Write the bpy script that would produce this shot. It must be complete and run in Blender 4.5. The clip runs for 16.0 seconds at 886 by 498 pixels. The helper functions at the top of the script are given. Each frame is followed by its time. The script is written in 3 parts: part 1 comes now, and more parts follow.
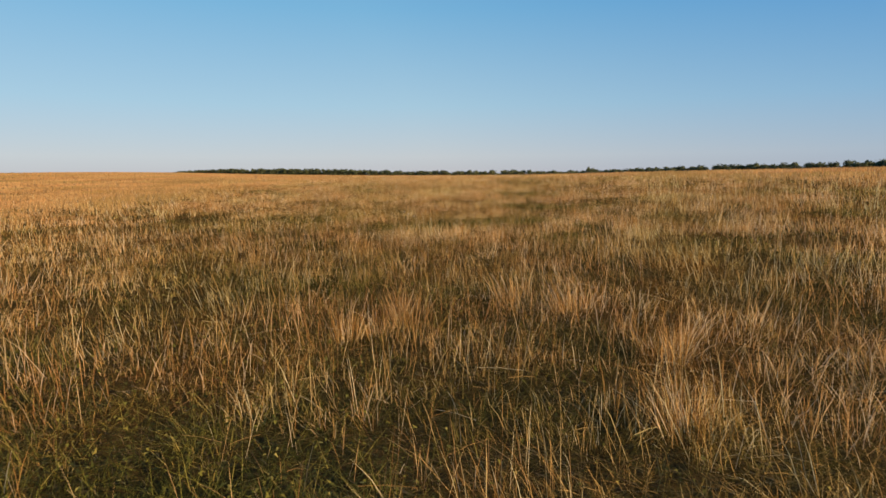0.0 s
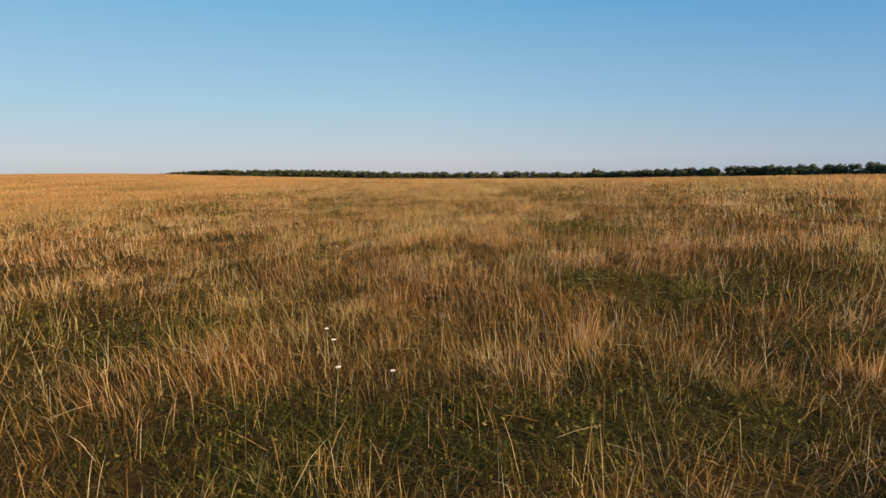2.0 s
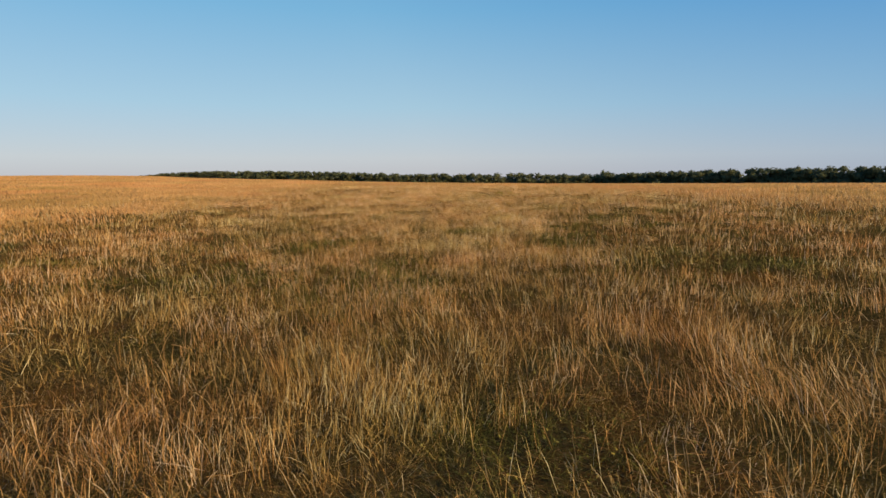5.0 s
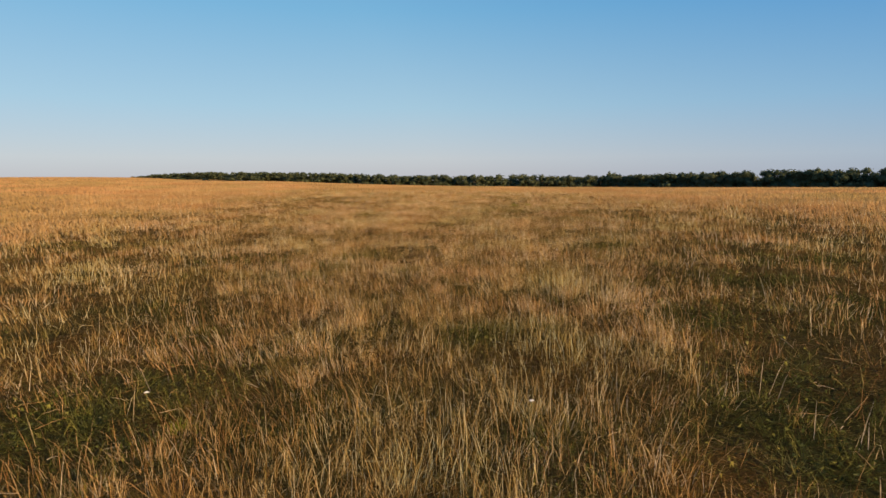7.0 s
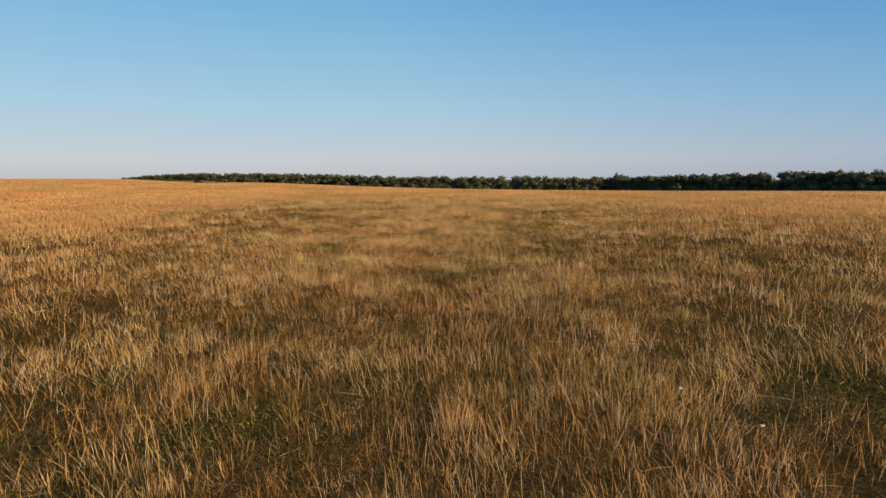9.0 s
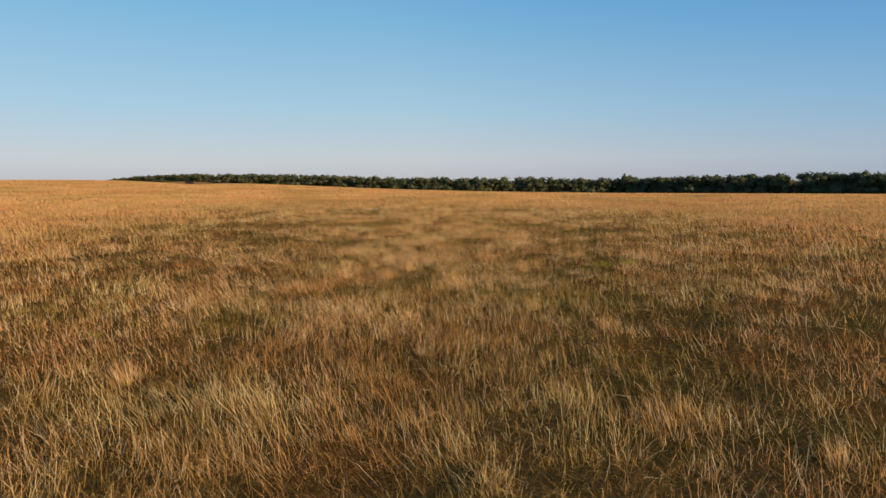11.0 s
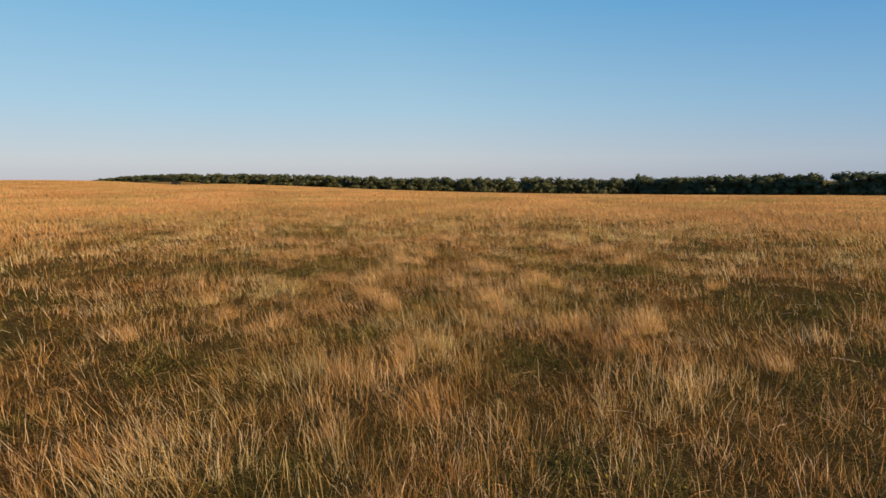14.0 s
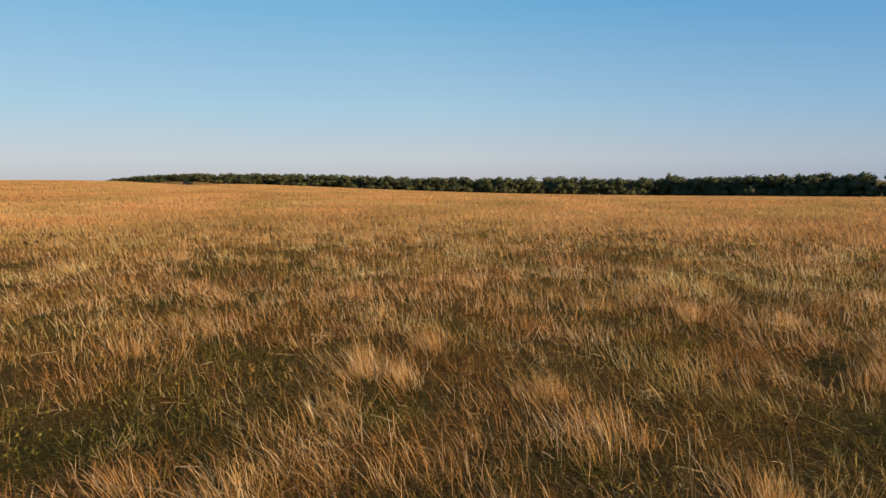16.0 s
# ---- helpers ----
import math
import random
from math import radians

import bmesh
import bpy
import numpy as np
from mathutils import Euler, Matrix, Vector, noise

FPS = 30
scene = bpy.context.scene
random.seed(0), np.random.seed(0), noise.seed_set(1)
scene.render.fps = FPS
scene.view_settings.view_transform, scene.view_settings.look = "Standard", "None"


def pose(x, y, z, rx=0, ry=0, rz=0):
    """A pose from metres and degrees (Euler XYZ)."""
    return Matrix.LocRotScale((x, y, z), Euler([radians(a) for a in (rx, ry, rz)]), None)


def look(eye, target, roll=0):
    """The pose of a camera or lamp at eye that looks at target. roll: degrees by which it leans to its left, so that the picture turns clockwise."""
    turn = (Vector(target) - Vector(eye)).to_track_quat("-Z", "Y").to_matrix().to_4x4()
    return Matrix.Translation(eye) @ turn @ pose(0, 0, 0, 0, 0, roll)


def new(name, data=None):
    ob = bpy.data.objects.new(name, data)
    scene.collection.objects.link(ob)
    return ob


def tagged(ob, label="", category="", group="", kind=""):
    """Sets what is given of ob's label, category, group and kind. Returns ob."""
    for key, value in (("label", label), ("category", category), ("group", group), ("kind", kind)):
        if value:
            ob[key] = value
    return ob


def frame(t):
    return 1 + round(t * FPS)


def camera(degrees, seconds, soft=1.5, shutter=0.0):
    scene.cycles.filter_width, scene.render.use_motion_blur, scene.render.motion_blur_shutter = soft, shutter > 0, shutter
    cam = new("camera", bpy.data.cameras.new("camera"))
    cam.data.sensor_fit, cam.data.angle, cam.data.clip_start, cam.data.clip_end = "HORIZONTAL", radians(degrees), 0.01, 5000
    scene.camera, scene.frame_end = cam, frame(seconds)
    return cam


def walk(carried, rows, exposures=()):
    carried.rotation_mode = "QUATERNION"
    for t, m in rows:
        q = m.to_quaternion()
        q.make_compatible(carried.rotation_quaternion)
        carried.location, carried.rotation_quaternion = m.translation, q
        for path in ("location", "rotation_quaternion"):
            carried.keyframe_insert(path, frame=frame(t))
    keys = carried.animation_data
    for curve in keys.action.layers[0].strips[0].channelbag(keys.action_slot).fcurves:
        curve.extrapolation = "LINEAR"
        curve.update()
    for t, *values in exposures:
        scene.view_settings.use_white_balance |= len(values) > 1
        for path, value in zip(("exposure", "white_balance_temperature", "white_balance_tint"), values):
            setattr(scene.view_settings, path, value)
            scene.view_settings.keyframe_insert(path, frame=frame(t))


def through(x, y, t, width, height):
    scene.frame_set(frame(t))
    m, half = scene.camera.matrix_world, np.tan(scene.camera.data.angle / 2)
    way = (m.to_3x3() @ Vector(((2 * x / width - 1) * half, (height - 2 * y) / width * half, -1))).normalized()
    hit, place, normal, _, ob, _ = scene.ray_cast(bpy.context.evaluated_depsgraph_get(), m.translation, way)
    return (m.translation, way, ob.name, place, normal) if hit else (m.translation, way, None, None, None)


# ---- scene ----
cam = camera(76.0, 16.0, soft=1.55, shutter=0.04)

# seconds, x, y, z, pitch, lean, heading
PATH = [
    (0.0, -0.018, -0.018, 1.379, 82.77, 0.47, -0.38),
    (0.5, 0.015, 1.986, 1.505, 82.78, 0.46, -0.36),
    (1.0, 0.050, 3.989, 1.612, 82.79, 0.45, -0.35),
    (1.5, 0.085, 5.993, 1.705, 82.80, 0.44, -0.34),
    (2.0, 0.120, 7.996, 1.791, 82.82, 0.43, -0.33),
    (2.5, 0.154, 9.999, 1.873, 82.83, 0.42, -0.32),
    (3.0, 0.187, 12.002, 1.955, 82.84, 0.41, -0.31),
    (3.5, 0.218, 14.004, 2.038, 82.85, 0.40, -0.30),
    (4.0, 0.248, 16.006, 2.125, 82.87, 0.39, -0.30),
    (4.5, 0.276, 18.007, 2.217, 82.88, 0.38, -0.30),
    (7.0, 0.377, 28.012, 2.720, 82.94, 0.34, -0.29),
    (7.5, 0.390, 30.012, 2.821, 82.95, 0.34, -0.29),
    (8.0, 0.399, 32.012, 2.919, 82.97, 0.33, -0.29),
    (8.5, 0.406, 34.012, 3.011, 82.98, 0.33, -0.29),
    (9.0, 0.411, 36.011, 3.095, 82.99, 0.32, -0.28),
    (11.5, 0.407, 46.005, 3.357, 83.03, 0.30, -0.25),
    (12.0, 0.404, 48.003, 3.374, 83.03, 0.30, -0.24),
    (12.5, 0.400, 50.002, 3.379, 83.04, 0.30, -0.23),
    (13.0, 0.397, 51.999, 3.376, 83.04, 0.30, -0.21),
    (13.5, 0.395, 53.997, 3.366, 83.04, 0.30, -0.19),
    (14.0, 0.395, 55.995, 3.355, 83.04, 0.30, -0.17),
    (14.5, 0.397, 57.992, 3.346, 83.04, 0.30, -0.15),
    (15.0, 0.403, 59.990, 3.346, 83.04, 0.30, 0.17),
    (15.5, 0.412, 61.987, 3.362, 83.03, 0.30, 0.87),
    (16.0, 0.427, 63.984, 3.402, 83.03, 0.30, 1.67),
]
walk(cam, [(t, pose(x, y, z, rx, ry, rz)) for t, x, y, z, rx, ry, rz in PATH])
scene.view_settings.exposure = 0.6

# ---- sky and sun: a low evening sun from the right and a little behind ----
SUN_ELEVATION, SUN_AZIMUTH = radians(15), radians(130)
world = bpy.data.worlds.new("sky")
scene.world = world
world.use_nodes = True
wn = world.node_tree
background = wn.nodes["Background"]
sky = wn.nodes.new("ShaderNodeTexSky")
sky.sky_type = "NISHITA"
sky.sun_disc = False
sky.sun_elevation, sky.sun_rotation = SUN_ELEVATION, SUN_AZIMUTH
sky.air_density, sky.dust_density, sky.ozone_density = 1.0, 0.3, 5.0
# evening haze: lilac low over the horizon, pale blue, then clear blue above
way_up = wn.nodes.new("ShaderNodeTexCoord")
split = wn.nodes.new("ShaderNodeSeparateXYZ")
haze = wn.nodes.new("ShaderNodeValToRGB")
HAZE = ((0.0, (0.51, 0.505, 0.565)), (0.035, (0.57, 0.59, 0.63)), (0.12, (0.405, 0.595, 0.715)), (0.27, (0.205, 0.48, 0.715)), (0.42, (0.105, 0.345, 0.65)), (1.0, (0.035, 0.11, 0.32)))
for k, (at, c) in enumerate(HAZE):
    e = haze.color_ramp.elements[k] if k < 2 else haze.color_ramp.elements.new(at)
    e.position, e.color = at, (*c, 1)
scaled = wn.nodes.new("ShaderNodeVectorMath")
scaled.operation = "SCALE"
scaled.inputs["Scale"].default_value = 0.13
tinted = wn.nodes.new("ShaderNodeMix")
tinted.data_type = "RGBA"
tinted.inputs[0].default_value = 0.85
wn.links.new(way_up.outputs["Generated"], split.inputs[0])
wn.links.new(split.outputs[2], haze.inputs[0])
wn.links.new(sky.outputs[0], scaled.inputs[0])
wn.links.new(scaled.outputs[0], tinted.inputs[6])
wn.links.new(haze.outputs[0], tinted.inputs[7])
# a clear sky is deepest at right angles to the sun
toward = wn.nodes.new("ShaderNodeVectorMath")
toward.operation = "DOT_PRODUCT"
toward.inputs[1].default_value = (math.sin(SUN_AZIMUTH) * math.cos(SUN_ELEVATION), math.cos(SUN_AZIMUTH) * math.cos(SUN_ELEVATION), math.sin(SUN_ELEVATION))
depth = wn.nodes.new("ShaderNodeMapRange")
depth.inputs["From Min"].default_value, depth.inputs["From Max"].default_value = 0.0, 0.62
depth.inputs["To Min"].default_value, depth.inputs["To Max"].default_value = 1.0, 0.0
aloft = wn.nodes.new("ShaderNodeMapRange")
aloft.inputs["From Min"].default_value, aloft.inputs["From Max"].default_value = 0.02, 0.28
aloft.inputs["To Min"].default_value = 0.55
amount = wn.nodes.new("ShaderNodeMath")
amount.operation = "MULTIPLY"
across_sky = wn.nodes.new("ShaderNodeMath")
across_sky.operation = "ABSOLUTE"
deepened = wn.nodes.new("ShaderNodeMix")
deepened.data_type, deepened.blend_type = "RGBA", "MULTIPLY"
deepened.inputs[7].default_value = (0.56, 0.74, 0.93, 1)
wn.links.new(way_up.outputs["Generated"], toward.inputs[0])
wn.links.new(toward.outputs["Value"], across_sky.inputs[0])
wn.links.new(across_sky.outputs[0], depth.inputs["Value"])
wn.links.new(split.outputs[2], aloft.inputs["Value"])
wn.links.new(depth.outputs[0], amount.inputs[0])
wn.links.new(aloft.outputs[0], amount.inputs[1])
wn.links.new(amount.outputs[0], deepened.inputs[0])
wn.links.new(tinted.outputs[2], deepened.inputs[6])
wn.links.new(deepened.outputs[2], background.inputs[0])
background.inputs[1].default_value = 0.66
sun_data = bpy.data.lights.new("sun", "SUN")
sun_data.energy, sun_data.angle, sun_data.color = 5.0, radians(0.6), (1.0, 0.66, 0.34)
sun = new("sun", sun_data)
sun_way = Vector((math.sin(SUN_AZIMUTH) * math.cos(SUN_ELEVATION), math.cos(SUN_AZIMUTH) * math.cos(SUN_ELEVATION), math.sin(SUN_ELEVATION)))
sun.matrix_world = look(sun_way * 60, (0, 0, 0))

# ---- the lie of the land ----
LAND = (1.262, -0.269, 2.179, 0.091, -8.49, 1.967, -7.37, 2.512, 5.792, -7.53, -3.368, 4.476, 3.301, 0.334, -1.024, 3.79, -4.563)


def knoll(x, y):
    """A low bank under the hedge's far end."""
    return 0.7 * np.exp(-(((x + 0.44 * (y - 46)) / 18) ** 2) - ((y - 288) / 11) ** 2)


def height(x, y):
    """The ground's height: a gentle rise, a ridge to one side, and a fall towards the hedge."""
    x, y = np.asarray(x, float), np.asarray(y, float)
    u, v = np.tanh(x / 160), np.tanh((y - 60) / 220)
    z, k = 0.0 * u * v, 0
    for i in range(6):
        for j in range(5):
            if i + 1.3 * j <= 5.3:
                z = z + LAND[k] * v**i * u**j
                k += 1
    z = z + (0.471 * np.exp(-(((y - 10) / 25) ** 2)) + 0.376 * np.exp(-(((y - 40) / 25) ** 2))) * np.exp(-((x / 40) ** 2)) * x / 20
    z = z - 9 * np.clip((y - 330) / 400, 0, 1) ** 1.2
    z = z + 0.5 * np.exp(-(((x + 130) / 60) ** 2) - ((y - 200) / 70) ** 2)
    # a shallow dip that runs up to the far edge
    rise, end = np.clip((y - 150) / 60, 0, 1), np.clip((y - 268) / 20, 0, 1)
    z = z - 0.85 * np.exp(-(((x + 0.44 * (y - 46)) / 13) ** 2)) * rise**2 * (3 - 2 * rise) * (1 - end**2 * (3 - 2 * end))
    z = z + knoll(x, y)
    return z + 0.03 * np.sin(x * 1.7 + 0.6 * y) * np.sin(y * 1.3 - 0.4 * x) + 0.02 * np.sin(3.1 * x - y) * np.cos(2.7 * y + x)


TABLE = np.random.default_rng(5).random((256, 256))


def patches(x, y, size, seed):
    """Smooth random values from 0 to 1, with patches of that size in metres."""
    x, y = x / size + seed * 17.3, y / size + seed * 9.1
    i, j = np.floor(x).astype(int), np.floor(y).astype(int)
    f, g = x - i, y - j
    f, g = f * f * (3 - 2 * f), g * g * (3 - 2 * g)
    a, b = TABLE[i % 256, j % 256], TABLE[(i + 1) % 256, j % 256]
    c, d = TABLE[i % 256, (j + 1) % 256], TABLE[(i + 1) % 256, (j + 1) % 256]
    return (a * (1 - f) + b * f) * (1 - g) + (c * (1 - f) + d * f) * g


# short green hollows in the sward: place and radius
HOLLOWS = [
    (3.9, 7.5, 0.4), (6.8, 9.7, 0.5), (-0.5, 2.0, 0.2), (-1.3, 2.1, 0.3), (0.7, 10.8, 0.3), (2.5, 9.4, 0.4), (2.0, 8.5, 0.4), (0.1, 10.6, 0.3),
    (-3.5, 11.0, 0.2), (1.9, 14.3, 0.5), (4.3, 13.8, 0.3), (2.9, 19.9, 0.5), (2.8, 18.4, 0.3), (0.9, 23.0, 0.5), (0.5, 18.6, 0.2), (4.9, 28.6, 0.9),
    (2.3, 16.7, 0.3), (-0.1, 17.4, 0.2), (-1.8, 17.0, 0.3), (5.3, 36.7, 0.4), (6.5, 38.9, 0.4), (2.1, 35.6, 0.2), (0.8, 34.2, 0.3), (-1.5, 40.5, 0.3),
    (-2.3, 34.6, 0.2), (3.4, 33.8, 0.3), (4.2, 40.9, 0.4), (4.3, 58.4, 0.5), (-0.1, 55.6, 0.4), (-0.5, 54.6, 0.3), (-2.8, 54.1, 0.3), (6.5, 65.2, 1.3),
]
HOLLOWS += [
    (-6.4, 64.0, 0.9), (2.7, 56.0, 0.5), (1.7, 54.3, 0.4), (1.4, 62.2, 0.5), (3.7, 55.2, 0.4), (-0.7, 63.3, 0.3), (6.2, 66.2, 0.7), (2.8, 72.0, 0.7),
    (6.1, 69.8, 0.6), (-2.6, 62.1, 0.5), (1.4, 62.1, 0.2), (1.4, 59.8, 0.3), (5.7, 64.0, 0.4), (-2.7, 64.5, 0.5), (2.9, 70.7, 0.4), (4.5, 67.9, 0.6),
    (-2.0, 68.9, 0.6), (-1.5, 63.8, 0.3), (1.7, 77.4, 0.8), (0.1, 65.3, 0.4), (7.8, 71.9, 0.7), (-5.1, 69.1, 0.6), (3.2, 71.0, 0.3), (1.2, 84.7, 0.8),
    (4.6, 78.0, 0.7), (-3.1, 68.6, 0.7), (1.6, 67.7, 0.4), (-2.0, 70.3, 0.3), (4.5, 69.9, 0.4), (-4.3, 72.4, 0.5), (-0.0, 68.7, 0.4),
]
HOLLOWS += [
    (2.8, 13.6, 0.7), (-1.0, 11.0, 0.5), (-0.1, 10.9, 0.4), (0.7, 10.6, 0.4), (1.7, 10.8, 0.4), (-2.5, 12.8, 0.6), (2.9, 11.8, 0.4), (-2.4, 32.3, 0.7),
    (-1.9, 32.9, 0.5), (3.3, 32.4, 0.6), (3.7, 34.7, 0.5), (2.6, 31.4, 0.5), (7.4, 38.2, 0.4), (2.7, 50.4, 0.6), (3.6, 53.6, 0.5), (-1.2, 54.8, 0.5),
    (4.2, 52.1, 0.5), (-2.8, 52.5, 0.5), (-2.8, 68.3, 0.7), (-2.4, 69.1, 0.5), (3.5, 68.5, 0.5),
]
# where the hay stands tallest
TUSSOCKS = [
    (-0.7, 4.0), (1.3, 3.2), (0.6, 4.9), (1.1, 2.5), (2.9, 9.1), (-0.3, 4.3), (1.0, 4.4), (-0.6, 9.5),
    (0.3, 9.5), (2.7, 11.5), (0.9, 9.0), (1.8, 9.3), (1.2, 12.2), (-0.5, 13.6), (1.2, 19.5), (2.7, 10.1),
    (-0.0, 20.4), (-2.3, 20.7), (1.3, 18.6), (-0.5, 17.9), (1.0, 20.9), (-2.4, 18.9), (0.8, 18.0), (1.9, 18.9),
    (0.1, 18.6), (1.1, 17.1), (2.3, 35.0), (-0.8, 34.7), (0.3, 36.6), (1.4, 36.8), (-2.3, 38.9), (1.6, 35.6),
    (0.5, 40.5), (-1.5, 35.3), (-3.0, 36.9), (2.4, 36.1), (-2.6, 54.8), (-1.6, 56.1), (-0.8, 56.3), (-1.1, 58.1),
    (0.3, 62.8), (4.1, 59.0), (0.8, 55.1), (1.6, 58.8), (-1.9, 55.3),
]
TUSSOCKS += [
    (-0.2, 57.2), (3.1, 63.4), (2.3, 56.9), (-0.0, 62.3), (-0.7, 61.8), (3.4, 64.0), (2.2, 66.9), (0.3, 61.0),
    (4.0, 61.9), (-3.8, 63.4), (-3.5, 65.6), (-0.4, 64.9), (5.4, 66.3), (5.0, 69.9), (-2.3, 60.1), (-0.9, 65.8),
    (0.8, 66.8), (2.3, 67.4), (1.3, 65.4), (1.3, 69.3), (-2.8, 64.3), (-2.0, 63.9), (0.8, 63.9), (2.1, 63.7),
    (3.1, 63.7), (4.8, 69.6), (1.3, 64.5), (3.8, 72.1), (1.3, 69.2), (-0.6, 69.8), (0.1, 70.6), (-3.5, 70.3),
    (-0.1, 69.5), (1.6, 68.4), (0.7, 75.0), (-6.6, 78.1), (-1.5, 73.9), (5.0, 71.9),
]


def moist_at(x, y):
    """How green and short the sward is, 0 to 1."""
    g = np.clip((patches(x, y, 1.5, 1) * 0.5 + patches(x, y, 5.0, 2) * 0.6 - 0.60) * 2.0, 0, 0.6)
    for hx, hy, r in HOLLOWS:
        r = 0.10 + 0.9 * r
        g = np.maximum(g, 0.95 * np.exp(-(((x - hx) / (r * 1.2)) ** 2) - ((y - hy) / r) ** 2))
    for hx, hy in TUSSOCKS:
        g = g * (1 - 0.8 * np.exp(-(((x - hx) / 0.42) ** 2) - ((y - hy) / 0.42) ** 2))
    early = np.clip((13 - y) / 10, 0, 1) * 0.36 * np.clip(0.75 - 0.3 * x, 0.3, 1) + np.clip((x - 1) / 8, 0, 1) * 0.2 * np.clip((60 - x) / 40, 0, 1)
    g = g * (1 - 0.35 * np.clip((y - 44) / 8, 0, 1))
    early = early * (1 - 0.5 * np.clip((y - 44) / 8, 0, 1)) + 0.14 * np.exp(-(((y - 36) / 7) ** 2))
    return np.clip(g + early, 0, 1)


def hay_at(x, y):
    """How tall and thick the hay stands, 0 to 1."""
    c = np.clip((patches(x, y, 0.55, 3) * 0.35 + patches(x, y, 1.6, 4) * 0.45 + patches(x, y, 4.5, 9) * 0.3 - 0.24) / 0.5, 0.12, 1)
    for hx, hy in TUSSOCKS:
        c = np.maximum(c, np.exp(-(((x - hx) / 0.45) ** 2) - ((y - hy) / 0.35) ** 2))
    for hx, hy, r in HOLLOWS:
        r = 0.10 + 0.85 * r
        c = c * (1 - 0.75 * np.exp(-(((x - hx) / (r * 1.2)) ** 2) - ((y - hy) / r) ** 2))
    c = np.clip(c + 0.12 * np.clip((y - 44) / 8, 0, 1), 0, 1)
    return c * (1 - 0.15 * np.clip((12 - y) / 8, 0, 1))


FX, FY = np.meshgrid(np.arange(-30, 30, 0.1), np.arange(-6, 100, 0.1), indexing="ij")
MOIST, HAY = moist_at(FX, FY), hay_at(FX, FY)


def table(values, beyond, x, y):
    x, y = np.asarray(x, float), np.asarray(y, float)
    i, j = np.rint((x + 30) / 0.1).astype(int), np.rint((y + 6) / 0.1).astype(int)
    inside = (i >= 0) & (i < values.shape[0]) & (j >= 0) & (j < values.shape[1])
    return np.where(inside, values[np.clip(i, 0, values.shape[0] - 1), np.clip(j, 0, values.shape[1] - 1)], beyond)


def green(x, y):
    return table(MOIST, 0.2 * patches(np.asarray(x, float), np.asarray(y, float), 9.0, 2), x, y)


def hay(x, y):
    return table(HAY, 0.4 + 0.5 * patches(np.asarray(x, float), np.asarray(y, float), 6.0, 4), x, y)


# ---- materials ----
def material(name):
    m = bpy.data.materials.new(name)
    m.use_nodes = True
    return m, m.node_tree.nodes, m.node_tree.links, m.node_tree.nodes["Principled BSDF"]


def ramp(nodes, stops):
    r = nodes.new("ShaderNodeValToRGB")
    while len(r.color_ramp.elements) < len(stops):
        r.color_ramp.elements.new(0.5)
    for e, (p, c) in zip(r.color_ramp.elements, stops):
        e.position, e.color = p, (*c, 1)
    return r


def blades(name, dry, fresh, patch_stops, through=0.3, patch_scale=0.5, own=0.5):
    """Grass: a tone for each tuft and blade, from dry to fresh, with patches of another hue across the field and light through the leaf."""
    m, n, l, p = material(name)
    info = n.new("ShaderNodeNewGeometry")
    tone, moist = n.new("ShaderNodeAttribute"), n.new("ShaderNodeAttribute")
    tone.attribute_name, moist.attribute_name = "tone", "moist"
    part_own = n.new("ShaderNodeMath")
    part_own.operation = "MULTIPLY_ADD"
    part_own.inputs[1].default_value = own
    l.new(info.outputs["Random Per Island"], part_own.inputs[0])
    l.new(tone.outputs["Fac"], part_own.inputs[2])
    shift = n.new("ShaderNodeMath")
    shift.operation = "SUBTRACT"
    shift.inputs[1].default_value = own / 2
    l.new(part_own.outputs[0], shift.inputs[0])
    dry_tint, fresh_tint = ramp(n, dry), ramp(n, fresh)
    l.new(shift.outputs[0], dry_tint.inputs[0])
    l.new(shift.outputs[0], fresh_tint.inputs[0])
    tint = n.new("ShaderNodeMix")
    tint.data_type = "RGBA"
    l.new(moist.outputs["Fac"], tint.inputs[0])
    l.new(dry_tint.outputs[0], tint.inputs[6])
    l.new(fresh_tint.outputs[0], tint.inputs[7])
    noise_tex = n.new("ShaderNodeTexNoise")
    noise_tex.inputs["Scale"].default_value, noise_tex.inputs["Detail"].default_value = patch_scale, 4
    place = n.new("ShaderNodeTexCoord")
    l.new(place.outputs["Object"], noise_tex.inputs["Vector"])
    patch = ramp(n, patch_stops)
    l.new(noise_tex.outputs[0], patch.inputs[0])
    mix = n.new("ShaderNodeMix")
    mix.data_type, mix.blend_type = "RGBA", "MULTIPLY"
    mix.inputs[0].default_value = 1.0
    l.new(tint.outputs[2], mix.inputs[6])
    l.new(patch.outputs[0], mix.inputs[7])
    l.new(mix.outputs[2], p.inputs["Base Color"])
    p.inputs["Roughness"].default_value = 0.6
    p.inputs["Specular IOR Level"].default_value = 0.08
    leaf = n.new("ShaderNodeBsdfTranslucent")
    l.new(mix.outputs[2], leaf.inputs[0])
    both = n.new("ShaderNodeMixShader")
    both.inputs[0].default_value = through
    l.new(p.outputs[0], both.inputs[1])
    l.new(leaf.outputs[0], both.inputs[2])
    l.new(both.outputs[0], n["Material Output"].inputs[0])
    return m


